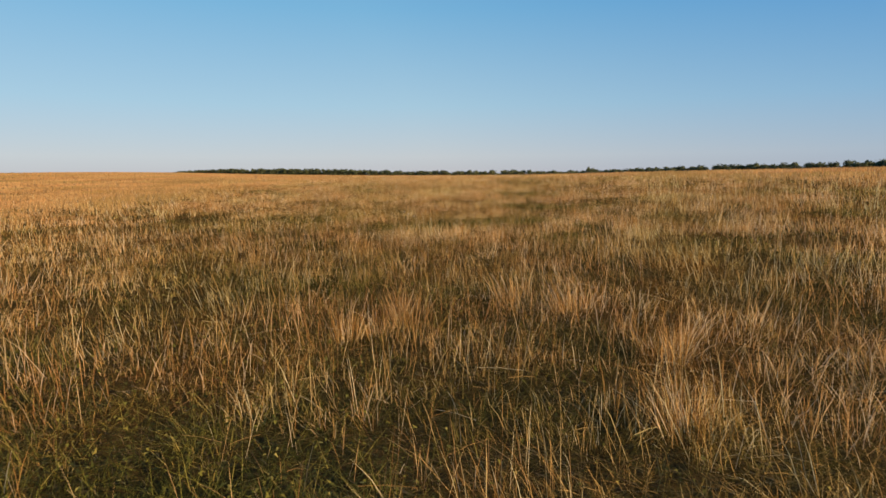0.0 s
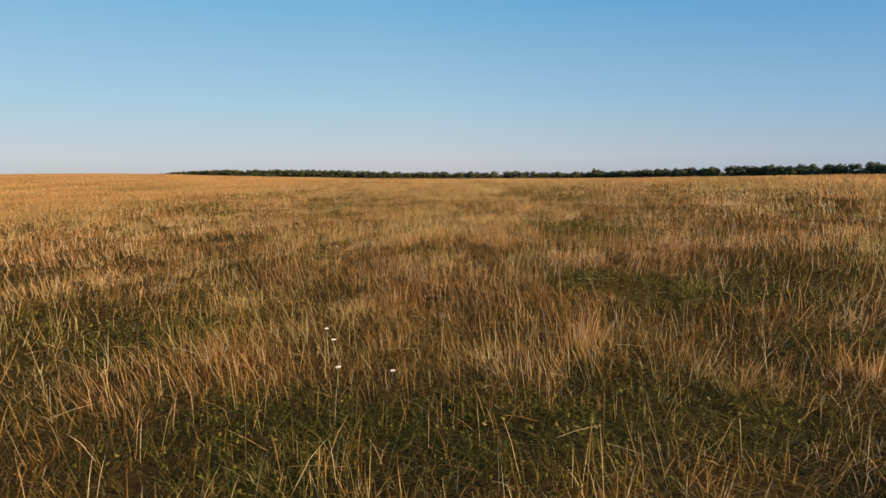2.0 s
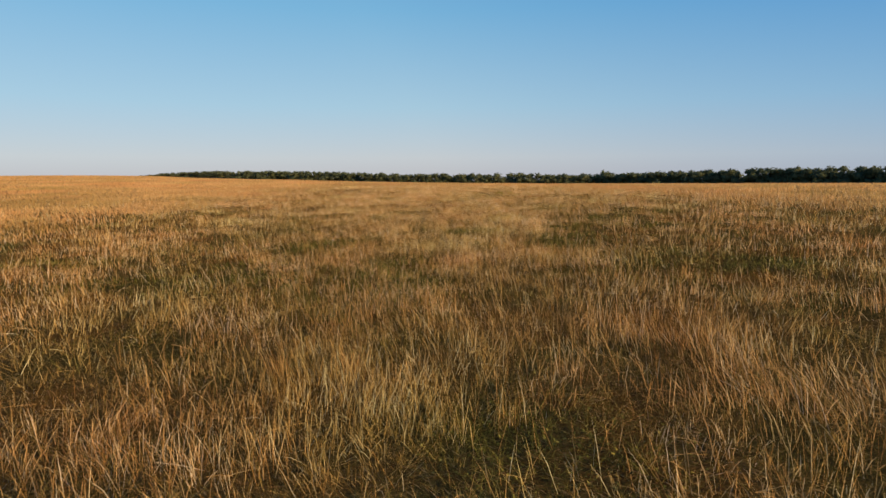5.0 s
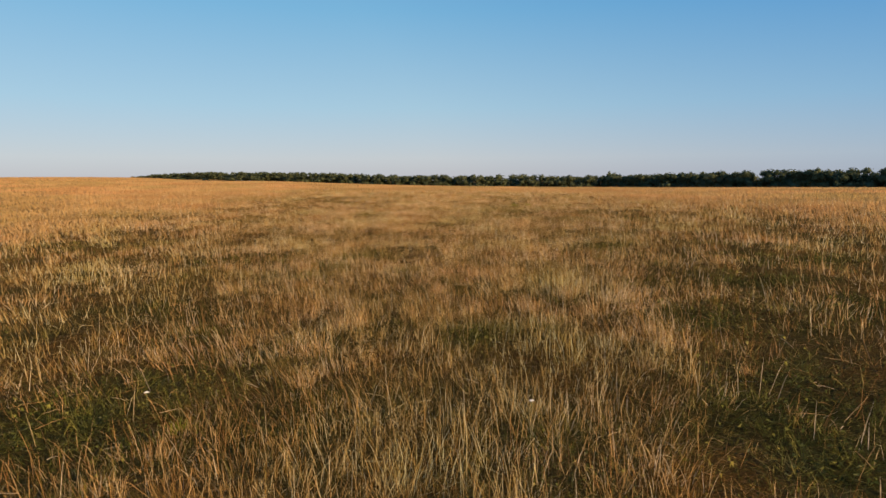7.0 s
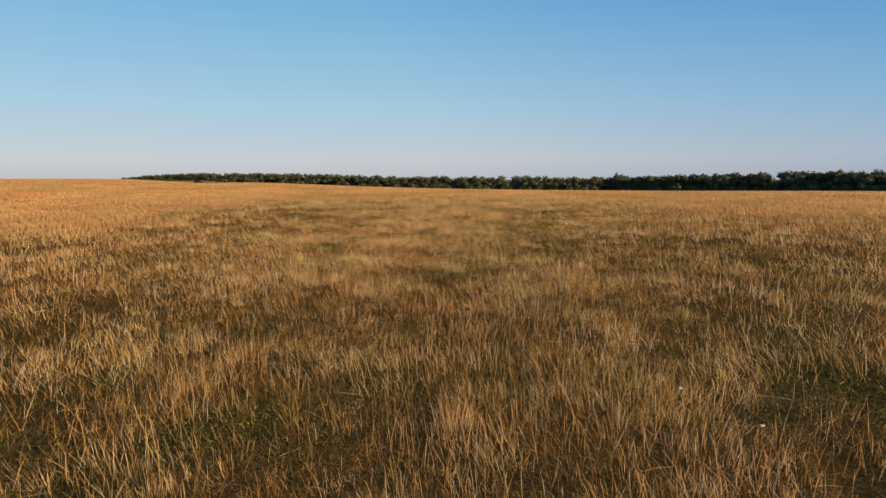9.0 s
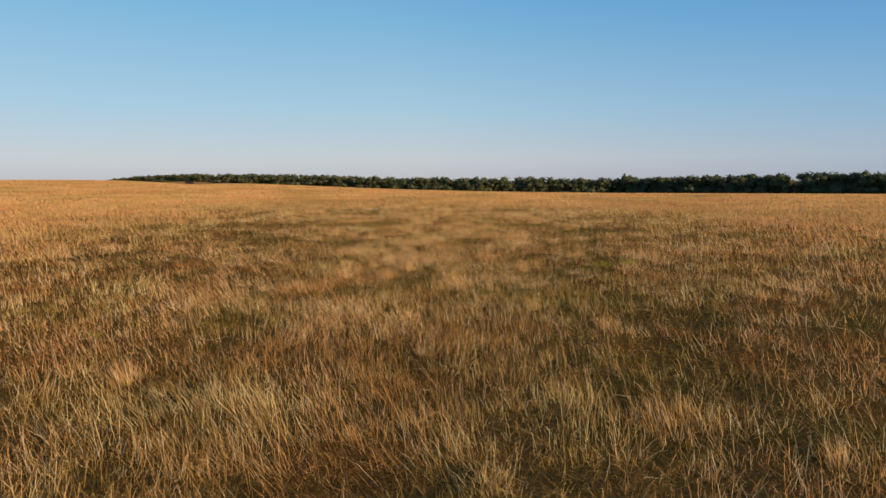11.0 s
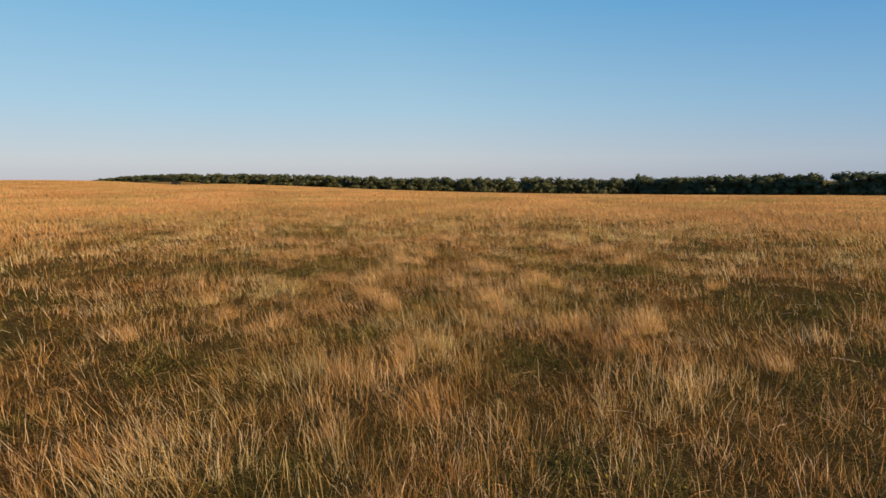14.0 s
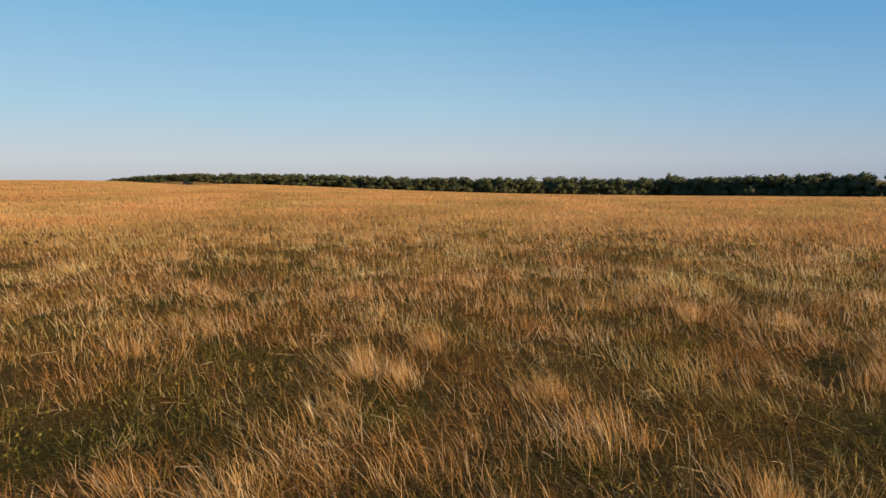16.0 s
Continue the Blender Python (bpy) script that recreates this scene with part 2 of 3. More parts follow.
DRY = [(0.0, (0.067, 0.036, 0.013)), (0.25, (0.24, 0.130, 0.041)), (0.5, (0.51, 0.298, 0.106)), (0.72, (0.74, 0.48, 0.20)), (0.9, (0.88, 0.69, 0.37)), (1.0, (0.92, 0.80, 0.56))]
FRESH = [(0.0, (0.055, 0.058, 0.012)), (0.3, (0.15, 0.138, 0.025)), (0.6, (0.29, 0.235, 0.048)), (0.85, (0.46, 0.34, 0.10)), (1.0, (0.68, 0.52, 0.24))]
HUES = [(0.32, (1.0, 0.85, 0.76)), (0.48, (1.0, 0.95, 0.88)), (0.66, (0.92, 1.0, 0.80))]
HAY_BLADE = blades("hay", DRY, FRESH, HUES, through=0.45, own=0.85)
MEADOW = blades("meadow", [(0.0, (0.42, 0.272, 0.12)), (0.5, (0.59, 0.392, 0.178)), (1.0, (0.70, 0.475, 0.23))], FRESH, [(0.36, (1.0, 0.86, 0.78)), (0.5, (0.97, 0.93, 0.86)), (0.62, (0.80, 0.84, 0.70))], through=0.5, patch_scale=0.12, own=0.2)
SWARD = blades(
    "sward",
    [(0.0, (0.03, 0.022, 0.008)), (0.35, (0.17, 0.115, 0.036)), (0.65, (0.39, 0.265, 0.09)), (0.9, (0.58, 0.42, 0.17)), (1.0, (0.75, 0.58, 0.30))],
    [(0.0, (0.028, 0.032, 0.009)), (0.35, (0.135, 0.135, 0.030)), (0.7, (0.29, 0.255, 0.055)), (1.0, (0.52, 0.41, 0.13))],
    [(0.3, (0.8, 0.92, 0.75)), (0.55, (1.0, 1.0, 1.0)), (0.75, (1.15, 0.98, 0.8))],
    patch_scale=0.8,
    own=0.8,
)
YELLOW = blades("yellow_green", FRESH, [(0.0, (0.14, 0.17, 0.018)), (0.6, (0.32, 0.33, 0.03)), (1.0, (0.5, 0.45, 0.08))], [(0.3, (0.9, 1, 0.9)), (0.7, (1, 1, 1))], patch_scale=3, own=0.8)
LEAVES = blades(
    "hedge_leaf",
    FRESH,
    [(0.0, (0.10, 0.125, 0.072)), (0.5, (0.118, 0.142, 0.08)), (1.0, (0.14, 0.158, 0.088))],
    [(0.35, (0.8, 0.88, 0.85)), (0.6, (1.08, 1.0, 0.92))],
    through=0.42,
    patch_scale=0.12,
    own=0.7,
)


def plain(name, color, rough=0.6, metal=0.0, grain=30.0, vary=0.25):
    m, n, l, p = material(name)
    noise_tex = n.new("ShaderNodeTexNoise")
    noise_tex.inputs["Scale"].default_value, noise_tex.inputs["Detail"].default_value = grain, 5
    place = n.new("ShaderNodeTexCoord")
    l.new(place.outputs["Object"], noise_tex.inputs["Vector"])
    r = ramp(n, [(0.3, tuple(c * (1 - vary) for c in color)), (0.7, tuple(min(1, c * (1 + vary)) for c in color))])
    l.new(noise_tex.outputs[0], r.inputs[0])
    l.new(r.outputs[0], p.inputs["Base Color"])
    p.inputs["Roughness"].default_value, p.inputs["Metallic"].default_value = rough, metal
    bump = n.new("ShaderNodeBump")
    bump.inputs["Strength"].default_value = 0.15
    l.new(noise_tex.outputs[0], bump.inputs["Height"])
    l.new(bump.outputs[0], p.inputs["Normal"])
    return m


BARK = plain("bark", (0.09, 0.065, 0.045), 0.9, grain=8)
PETAL = plain("petal", (0.8, 0.78, 0.7), 0.7, grain=60, vary=0.1)
STEM = plain("stem", (0.16, 0.2, 0.06), 0.6)
PAINT = plain("dark_paint", (0.010, 0.020, 0.019), 0.65, grain=3, vary=0.15)
PAINT.node_tree.nodes["Principled BSDF"].inputs["Specular IOR Level"].default_value = 0.12
TRIM = plain("black_plastic", (0.015, 0.015, 0.016), 0.8)
TYRE = plain("tyre_rubber", (0.02, 0.02, 0.02), 0.9)
STEEL = plain("steel", (0.5, 0.5, 0.5), 0.35, metal=1.0)
LAMP = plain("red_lamp", (0.4, 0.02, 0.02), 0.3)
GLASS, gn, gl, gp = material("car_glass")
gp.inputs["Base Color"].default_value = (0.012, 0.02, 0.022, 1)
gp.inputs["Roughness"].default_value = 0.15
gp.inputs["Specular IOR Level"].default_value = 0.15

# dark soil under a mat of crossing dead leaves and straw
SOIL, n, l, p = material("soil_and_litter")
place = n.new("ShaderNodeTexCoord")
bend = n.new("ShaderNodeTexNoise")
bend.inputs["Scale"].default_value, bend.inputs["Detail"].default_value = 9.0, 2
l.new(place.outputs["Object"], bend.inputs["Vector"])
bent = n.new("ShaderNodeVectorMath")
bent.operation = "MULTIPLY_ADD"
bent.inputs[1].default_value = (0.05, 0.05, 0.05)
l.new(bend.outputs["Color"], bent.inputs[0])
l.new(place.outputs["Object"], bent.inputs[2])
earth = n.new("ShaderNodeTexNoise")
earth.inputs["Scale"].default_value, earth.inputs["Detail"].default_value = 14.0, 8
l.new(place.outputs["Object"], earth.inputs["Vector"])
earth_tint = ramp(n, [(0.35, (0.014, 0.011, 0.005)), (0.5, (0.034, 0.027, 0.010)), (0.66, (0.075, 0.052, 0.02))])
l.new(earth.outputs[0], earth_tint.inputs[0])
mat_color, mat_height = earth_tint.outputs[0], earth.outputs[0]
for angle, across_scale, along_scale, low, tint in (
    (15, 90, 10, 0.53, (0.042, 0.040, 0.010)),
    (75, 80, 8, 0.53, (0.085, 0.057, 0.02)),
    (135, 95, 9, 0.56, (0.075, 0.062, 0.017)),
    (105, 110, 8, 0.6, (0.20, 0.135, 0.053)),
    (40, 120, 7, 0.63, (0.36, 0.26, 0.12)),
):
    lie = n.new("ShaderNodeMapping")
    lie.vector_type = "TEXTURE"
    lie.inputs["Rotation"].default_value = (0, 0, radians(angle))
    lie.inputs["Scale"].default_value = (1 / across_scale, 1 / along_scale, 1.0)
    l.new(bent.outputs[0], lie.inputs["Vector"])
    strand = n.new("ShaderNodeTexNoise")
    strand.inputs["Scale"].default_value, strand.inputs["Detail"].default_value = 1.0, 1.5
    l.new(lie.outputs[0], strand.inputs["Vector"])
    there = ramp(n, [(low, (0, 0, 0)), (low + 0.07, (1, 1, 1))])
    l.new(strand.outputs[0], there.inputs[0])
    laid = n.new("ShaderNodeMix")
    laid.data_type = "RGBA"
    laid.inputs[7].default_value = (*tint, 1)
    l.new(there.outputs[0], laid.inputs[0])
    l.new(mat_color, laid.inputs[6])
    mat_color = laid.outputs[2]
    higher = n.new("ShaderNodeMath")
    higher.operation = "ADD"
    l.new(mat_height, higher.inputs[0])
    l.new(there.outputs[0], higher.inputs[1])
    mat_height = higher.outputs[0]
broad = n.new("ShaderNodeTexNoise")
broad.inputs["Scale"].default_value, broad.inputs["Detail"].default_value = 0.8, 6
l.new(place.outputs["Object"], broad.inputs["Vector"])
broad_tint = ramp(n, [(0.35, (0.7, 0.85, 0.7)), (0.5, (1.0, 1.0, 0.95)), (0.65, (1.3, 1.05, 0.85))])
l.new(broad.outputs[0], broad_tint.inputs[0])
# ground colour paled away from the track, for sunlit hay too sparse there
far_pale = n.new("ShaderNodeAttribute")
far_pale.attribute_name = "far_pale"
paled = n.new("ShaderNodeMix")
paled.data_type = "RGBA"
paled.inputs[7].default_value = (0.38, 0.25, 0.105, 1)
l.new(far_pale.outputs["Fac"], paled.inputs[0])
l.new(mat_color, paled.inputs[6])
mat_color = paled.outputs[2]
mix = n.new("ShaderNodeMix")
mix.data_type, mix.blend_type = "RGBA", "MULTIPLY"
mix.inputs[0].default_value = 1.0
l.new(mat_color, mix.inputs[6])
l.new(broad_tint.outputs[0], mix.inputs[7])
l.new(mix.outputs[2], p.inputs["Base Color"])
p.inputs["Roughness"].default_value = 0.95
p.inputs["Specular IOR Level"].default_value = 0.0
bump = n.new("ShaderNodeBump")
bump.inputs["Strength"].default_value, bump.inputs["Distance"].default_value = 1.0, 0.012
l.new(mat_height, bump.inputs["Height"])
l.new(bump.outputs[0], p.inputs["Normal"])


# ---- mesh helpers ----
def quads(name, verts, faces, mat, smooth=False):
    """A mesh out of an array of places and an array of faces, or a list of such arrays, each with one count of corners."""
    kinds = faces if isinstance(faces, list) else [faces]
    corners = np.concatenate([f.ravel() for f in kinds])
    sizes = np.concatenate([np.full(len(f), f.shape[1]) for f in kinds])
    starts = np.concatenate([[0], np.cumsum(sizes)[:-1]])
    me = bpy.data.meshes.new(name)
    me.vertices.add(len(verts))
    me.vertices.foreach_set("co", np.ascontiguousarray(verts, dtype=np.float32).ravel())
    me.loops.add(len(corners))
    me.loops.foreach_set("vertex_index", np.ascontiguousarray(corners, dtype=np.int32))
    me.polygons.add(len(sizes))
    me.polygons.foreach_set("loop_start", np.ascontiguousarray(starts, dtype=np.int32))
    me.polygons.foreach_set("use_smooth", np.full(len(sizes), smooth))
    me.update(calc_edges=True)
    me.materials.append(mat)
    return me


def carry(me, name, values):
    """Gives each corner point of a mesh a value that its material reads."""
    layer = me.attributes.new(name, "FLOAT", "POINT")
    layer.data.foreach_set("value", np.ascontiguousarray(values, dtype=np.float32))


def bent(base, tall, lean, turn, width):
    """Blades that bow over: a quad and a pointed tip each. base (n, 3), height, lean (n, 2) at the tip as a share of the height, turn, width."""
    across = np.stack([np.cos(turn), np.sin(turn), 0 * turn], -1) * (0.5 * width)[:, None]
    reach = np.hypot(*lean.T)
    mid = base + np.stack([0.5 * lean[:, 0] * tall, 0.5 * lean[:, 1] * tall, tall * 0.56 * (1 - 0.1 * reach)], -1)
    tip = base + np.stack([lean[:, 0] * tall, lean[:, 1] * tall, tall * (1 - 0.28 * reach)], -1)
    verts = np.stack([base - 0.8 * across, base + 0.8 * across, mid + across, mid - across, tip], 1).reshape(-1, 3)
    at = (np.arange(len(base)) * 5)[:, None]
    return verts, [at + np.array([[0, 1, 2, 3]]), at + np.array([[3, 2, 4]])], 5


def spikes(base, tall, lean, turn, width):
    """Plain pointed blades, one face each."""
    across = np.stack([np.cos(turn), np.sin(turn), 0 * turn], -1) * (0.5 * width)[:, None]
    tip = base + np.stack([lean[:, 0] * tall, lean[:, 1] * tall, tall * (1 - 0.25 * np.hypot(*lean.T))], -1)
    return np.stack([base - across, base + across, tip], 1).reshape(-1, 3), [np.arange(3 * len(base)).reshape(-1, 3)], 3


def plumes(base, tall, lean, turn, width):
    """Seed heads on the stalk: narrow at the foot, widest near the top, one face each."""
    across = np.stack([np.cos(turn), np.sin(turn), 0 * turn], -1) * (0.5 * width)[:, None]
    tip = base + np.stack([lean[:, 0] * tall, lean[:, 1] * tall, tall * (1 - 0.25 * np.hypot(*lean.T))], -1)
    drop = np.stack([0 * tall, 0 * tall, tall * rng.uniform(-0.08, 0.08, len(tall))], -1)
    return np.stack([base, tip + across - drop, tip - across + drop], 1).reshape(-1, 3), [np.arange(3 * len(base)).reshape(-1, 3)], 3


def leaflets(base, tall, lean, turn, width):
    """Small broad leaves held out flat, a folded lozenge each."""
    way = np.stack([np.cos(turn), np.sin(turn), 0 * turn], -1)
    side = np.stack([-np.sin(turn), np.cos(turn), 0 * turn], -1) * (0.5 * width)[:, None]
    foot = base + np.stack([0 * tall, 0 * tall, tall], -1)
    mid = foot + way * (0.8 * width)[:, None] + np.stack([0 * tall, 0 * tall, lean[:, 0] * width], -1)
    tip = foot + way * (1.6 * width)[:, None] + np.stack([0 * tall, 0 * tall, lean[:, 1] * width], -1)
    return np.stack([foot, mid + side, tip, mid - side], 1).reshape(-1, 3), [np.arange(4 * len(base)).reshape(-1, 4)], 4


def joined(name, pieces, mat):
    """One mesh out of several batches of blades: (blades, tone, moist) each, the two given blade by blade."""
    verts, faces, tones, moists, at = [], [], [], [], 0
    for (v, kinds, corners), tone, moist in pieces:
        verts.append(v)
        faces += [f + at for f in kinds]
        tones.append(np.repeat(tone, corners))
        moists.append(np.repeat(moist, corners))
        at += len(v)
    me = quads(name, np.concatenate(verts), faces, mat)
    carry(me, "tone", np.concatenate(tones))
    carry(me, "moist", np.concatenate(moists))
    return me


def part(name, bm, mat, parent, label=""):
    me = bpy.data.meshes.new(name)
    bm.to_mesh(me)
    bm.free()
    me.materials.append(mat)
    ob = new(name, me)
    ob.parent = parent
    return tagged(ob, label)


def box(bm, lo, hi, taper=0.0):
    """A box between two corners, its top drawn in by taper."""
    vs = [bm.verts.new((x + (taper * sx if z == hi[2] else 0), y + (taper * sy if z == hi[2] else 0), z)) for z in (lo[2], hi[2]) for x, y, sx, sy in ((lo[0], lo[1], 1, 1), (hi[0], lo[1], -1, 1), (hi[0], hi[1], -1, -1), (lo[0], hi[1], 1, -1))]
    for f in ((3, 2, 1, 0), (4, 5, 6, 7), (0, 1, 5, 4), (1, 2, 6, 5), (2, 3, 7, 6), (3, 0, 4, 7)):
        bm.faces.new([vs[i] for i in f])


def on_ground(x, y, turn=0.0, scale=1.0, sink=0.0):
    return Matrix.Translation((x, y, float(height(x, y)) - sink)) @ Matrix.Rotation(turn, 4, "Z") @ Matrix.Scale(scale, 4)


# ---- the ground ----
def nearness(x, y):
    """How far off a place stays from the track along which the field is crossed."""
    a = np.abs(x - 0.3)
    ahead = np.maximum(2.6, a / 0.78)
    back = np.clip(y - ahead, 0, 64)
    d = np.sqrt(a**2 + (y - back) ** 2 + 2.5)
    return np.where(y < ahead - 1.5, 14 + d, d)


gx = np.concatenate([-np.geomspace(2500, 12.4, 34), np.linspace(-12, 12, 41), np.geomspace(12.4, 2500, 34)])
gy = np.concatenate([-np.geomspace(1500, 10.5, 24), np.linspace(-10, 90, 121), np.geomspace(90.5, 4500, 90)])
gx = np.sort(np.concatenate([gx, np.linspace(-131.3, -60.7, 26)]))
gy = np.sort(np.concatenate([gy, np.linspace(151.7, 311.3, 45)]))
X, Y = np.meshgrid(gx, gy)
Z = height(X, Y) - 8e-6 * np.maximum(0, Y - 400) ** 1.2
row = len(gx)
J, I = np.meshgrid(np.arange(len(gy) - 1), np.arange(row - 1), indexing="ij")
corner = (J * row + I).ravel()
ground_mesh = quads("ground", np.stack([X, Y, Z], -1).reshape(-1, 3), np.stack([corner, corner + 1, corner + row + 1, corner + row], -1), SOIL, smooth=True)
# painted far brightness: little along the track, more with distance, less on green
carry(ground_mesh, "far_pale", ((0.1 + 0.65 * np.clip((np.hypot(X, Y - np.clip(Y, 0, 64)) - 3) / 36, 0, 1)) * (1 - 0.6 * green(X, Y))).ravel())
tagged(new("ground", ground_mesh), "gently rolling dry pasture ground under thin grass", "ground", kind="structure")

# ---- grass ----
rng = np.random.default_rng(11)


def scatter(per_metre, fall, reach, share):
    """Places on the field, thinning out with distance from the track; share(x, y) thins them further."""
    out = []
    for x0, x1, y0, y1, cell, inside in ((-24, 24, -4, 92, 1.0, None), (-120, 120, -4, 180, 4.0, (24, 92)), (-240, 208, -4, 324, 8.0, (120, 180))):
        cx, cy = np.meshgrid(np.arange(x0, x1, cell) + cell / 2, np.arange(y0, y1, cell) + cell / 2)
        cx, cy = cx.ravel(), cy.ravel()
        if inside:
            keep = ~((np.abs(cx) < inside[0]) & (cy < inside[1]))
            cx, cy = cx[keep], cy[keep]
        d = nearness(cx, cy)
        keep = d < reach
        cx, cy, d = cx[keep], cy[keep], d[keep]
        count = rng.poisson(per_metre * (3.6 / d) ** fall * cell * cell)
        px = np.repeat(cx, count) + (rng.random(count.sum()) - 0.5) * cell
        py = np.repeat(cy, count) + (rng.random(count.sum()) - 0.5) * cell
        keep = rng.random(len(px)) < share(px, py)
        out.append(np.stack([px[keep], py[keep]], -1))
    return np.concatenate(out)


def sweep(x, y):
    """The way in which the wind has laid the grass: more and more to one side further on."""
    bias = 0.25 * np.clip((y - 8) / 12, 0, 1) + 0.75 * np.clip((y - 42) / 14, 0, 1)
    lean = np.stack([patches(x, y, 1.5, 11) - 0.5, patches(x, y, 1.5, 12) - 0.5], -1) * 0.55
    return lean + np.stack([-0.05 - 0.22 * bias, 0.08 * bias], -1)


def in_tufts(centres, blades_each, spread):
    """Blades gathered into tufts: places, the tuft that each belongs to, the way out from its middle, and the distance from the track."""
    d = nearness(*centres.T)
    which = np.repeat(np.arange(len(centres)), rng.poisson(blades_each, len(centres)))
    wide = (spread * (0.6 + 0.8 * rng.random(len(centres))) * (d / 3.6) ** 0.55)[which]
    out = rng.normal(0, 1, (len(which), 2))
    return centres[which] + out * wide[:, None], which, out, d[which]


def tufts(name, per_metre, fall, reach, blades_each, share):
    """The standing hay, tuft by tuft."""
    centres = scatter(per_metre, fall, reach, share)
    cx, cy = centres.T
    places, which, out, d = in_tufts(centres, blades_each, 0.075)
    n = len(places)
    x, y = places.T
    thick, moist = hay(cx, cy), green(cx, cy)
    high = 0.09 + 0.10 * rng.random(len(cx)) + 0.22 * thick * (0.45 + 0.55 * rng.random(len(cx)))
    high = high * (1 - 0.35 * moist) * (0.78 + 0.22 * np.clip((cy - 44) / 10, 0, 1))
    tone = np.clip(0.46 - 0.06 * np.clip((cy - 38) / 10, 0, 1) + 0.26 * thick + 0.45 * (patches(cx, cy, 0.8, 14) - 0.5) + rng.normal(0, 0.17, len(cx)), 0.05, 0.95)
    fresh = np.clip(1.15 * moist + rng.normal(-0.12, 0.22, len(cx)), 0, 0.95)
    lean = (sweep(cx, cy) + rng.normal(0, 0.2, (len(cx), 2)))[which] + out * 0.2 + rng.normal(0, 1, (n, 2)) * (0.12 + 0.65 * rng.random(n) ** 2)[:, None]
    tall = high[which] * (0.3 + 0.8 * rng.random(n))
    width = (0.0016 + 0.0016 * rng.random(n)) * (d / 3.6) ** 0.7
    base = np.stack([x, y, height(x, y) - 0.012], -1)
    turn = rng.random(n) * 3.14
    own_fresh = np.clip(fresh[which] + rng.normal(0, 0.15, n), 0, 1)
    near = d < 4.4
    far = ~near
    return joined(name, [
        (bent(base[near], tall[near], lean[near], turn[near], width[near]), tone[which][near], own_fresh[near]),
        (spikes(base[far], tall[far], lean[far], turn[far], 1.25 * width[far]), tone[which][far], own_fresh[far]),
    ], HAY_BLADE)


def standing_hay():
    return tufts("dry_grass", 32, 0.98, 44, 22, lambda x, y: np.clip(0.48 + 0.6 * hay(x, y), 0, 1) * (1 - 0.55 * green(x, y)))


def meadow():
    """The seed heads of the open field away from the track."""
    def share(x, y):
        d = nearness(x, y)
        return np.clip((1 - 0.4 * green(x, y)) * (0.5 + 0.5 * hay(x, y)) * np.clip((d - 17) / 18, 0, 1), 0, 1)
    places = scatter(2050, 1.5, 200, share)
    n = len(places)
    x, y = places.T
    d = nearness(x, y)
    lean = rng.normal(0, 0.3, (n, 2)) + sweep(x, y)
    tall = 0.10 + 0.13 * rng.random(n) + 0.10 * hay(x, y)
    width = np.minimum(d, 40 + 0.4 * d) * (0.7 + 0.6 * rng.random(n))
    base = np.stack([x, y, height(x, y) - 0.02], -1)
    tone = np.clip(0.5 + 0.6 * (patches(x, y, 3.0, 14) - 0.5) + 0.5 * (patches(x, y * 0.4, 7.0, 15) - 0.5), 0, 1)
    fresh = np.clip(green(x, y) - 0.25, 0, 0.5)
    return joined("meadow_grass", [(plumes(base, tall, lean, rng.normal(0.3, 1.0, n), 0.0010 * width), tone, fresh)], MEADOW)


def sward():
    """Short leaves close to the soil, brown or green, bent every way."""
    centres = scatter(74, 1.7, 22, lambda x, y: 0.5 + 0.3 * patches(x, y, 0.35, 6) + 0.35 * green(x, y))
    places, which, out, d = in_tufts(centres, 19, 0.07)
    n = len(places)
    x, y = places.T
    cx, cy = centres.T
    high = 0.08 + 0.10 * rng.random(len(cx)) + 0.08 * patches(cx, cy, 0.7, 7)
    tone = np.clip(0.31 + rng.normal(0, 0.18, len(cx)), 0, 1)
    fresh = np.clip(1.5 * green(cx, cy) + rng.normal(0.08, 0.25, len(cx)), 0, 1)
    tall = high[which] * (0.4 + 0.7 * rng.random(n))
    lean = out * 0.3 + rng.normal(0, 1.0, (n, 2))
    width = (0.0021 + 0.0020 * rng.random(n)) * (d / 3.6) ** 0.8
    base = np.stack([x, y, height(x, y) - 0.005], -1)
    return joined("green_grass", [(spikes(base, tall, lean, rng.random(n) * 3.14, width * 1.25), tone[which], fresh[which])], SWARD)


def herbs():
    """Small broad leaves of clover and plantain in the moist hollows."""
    places = scatter(420, 2.0, 9, lambda x, y: np.clip(1.7 * green(x, y) - 0.2, 0, 1) * (0.15 + 0.85 * patches(x, y, 0.3, 21)))
    n = len(places)
    x, y = places.T
    base = np.stack([x, y, height(x, y)], -1)
    wide = (0.010 + 0.012 * rng.random(n)) * (nearness(x, y) / 3.6) ** 0.6
    return joined("herb_leaves", [(leaflets(base, 0.03 + 0.09 * rng.random(n), rng.normal(0.3, 0.5, (n, 2)), rng.random(n) * 6.28, wide), 0.05 + 0.5 * rng.random(n), np.full(n, 1.0))], SWARD)


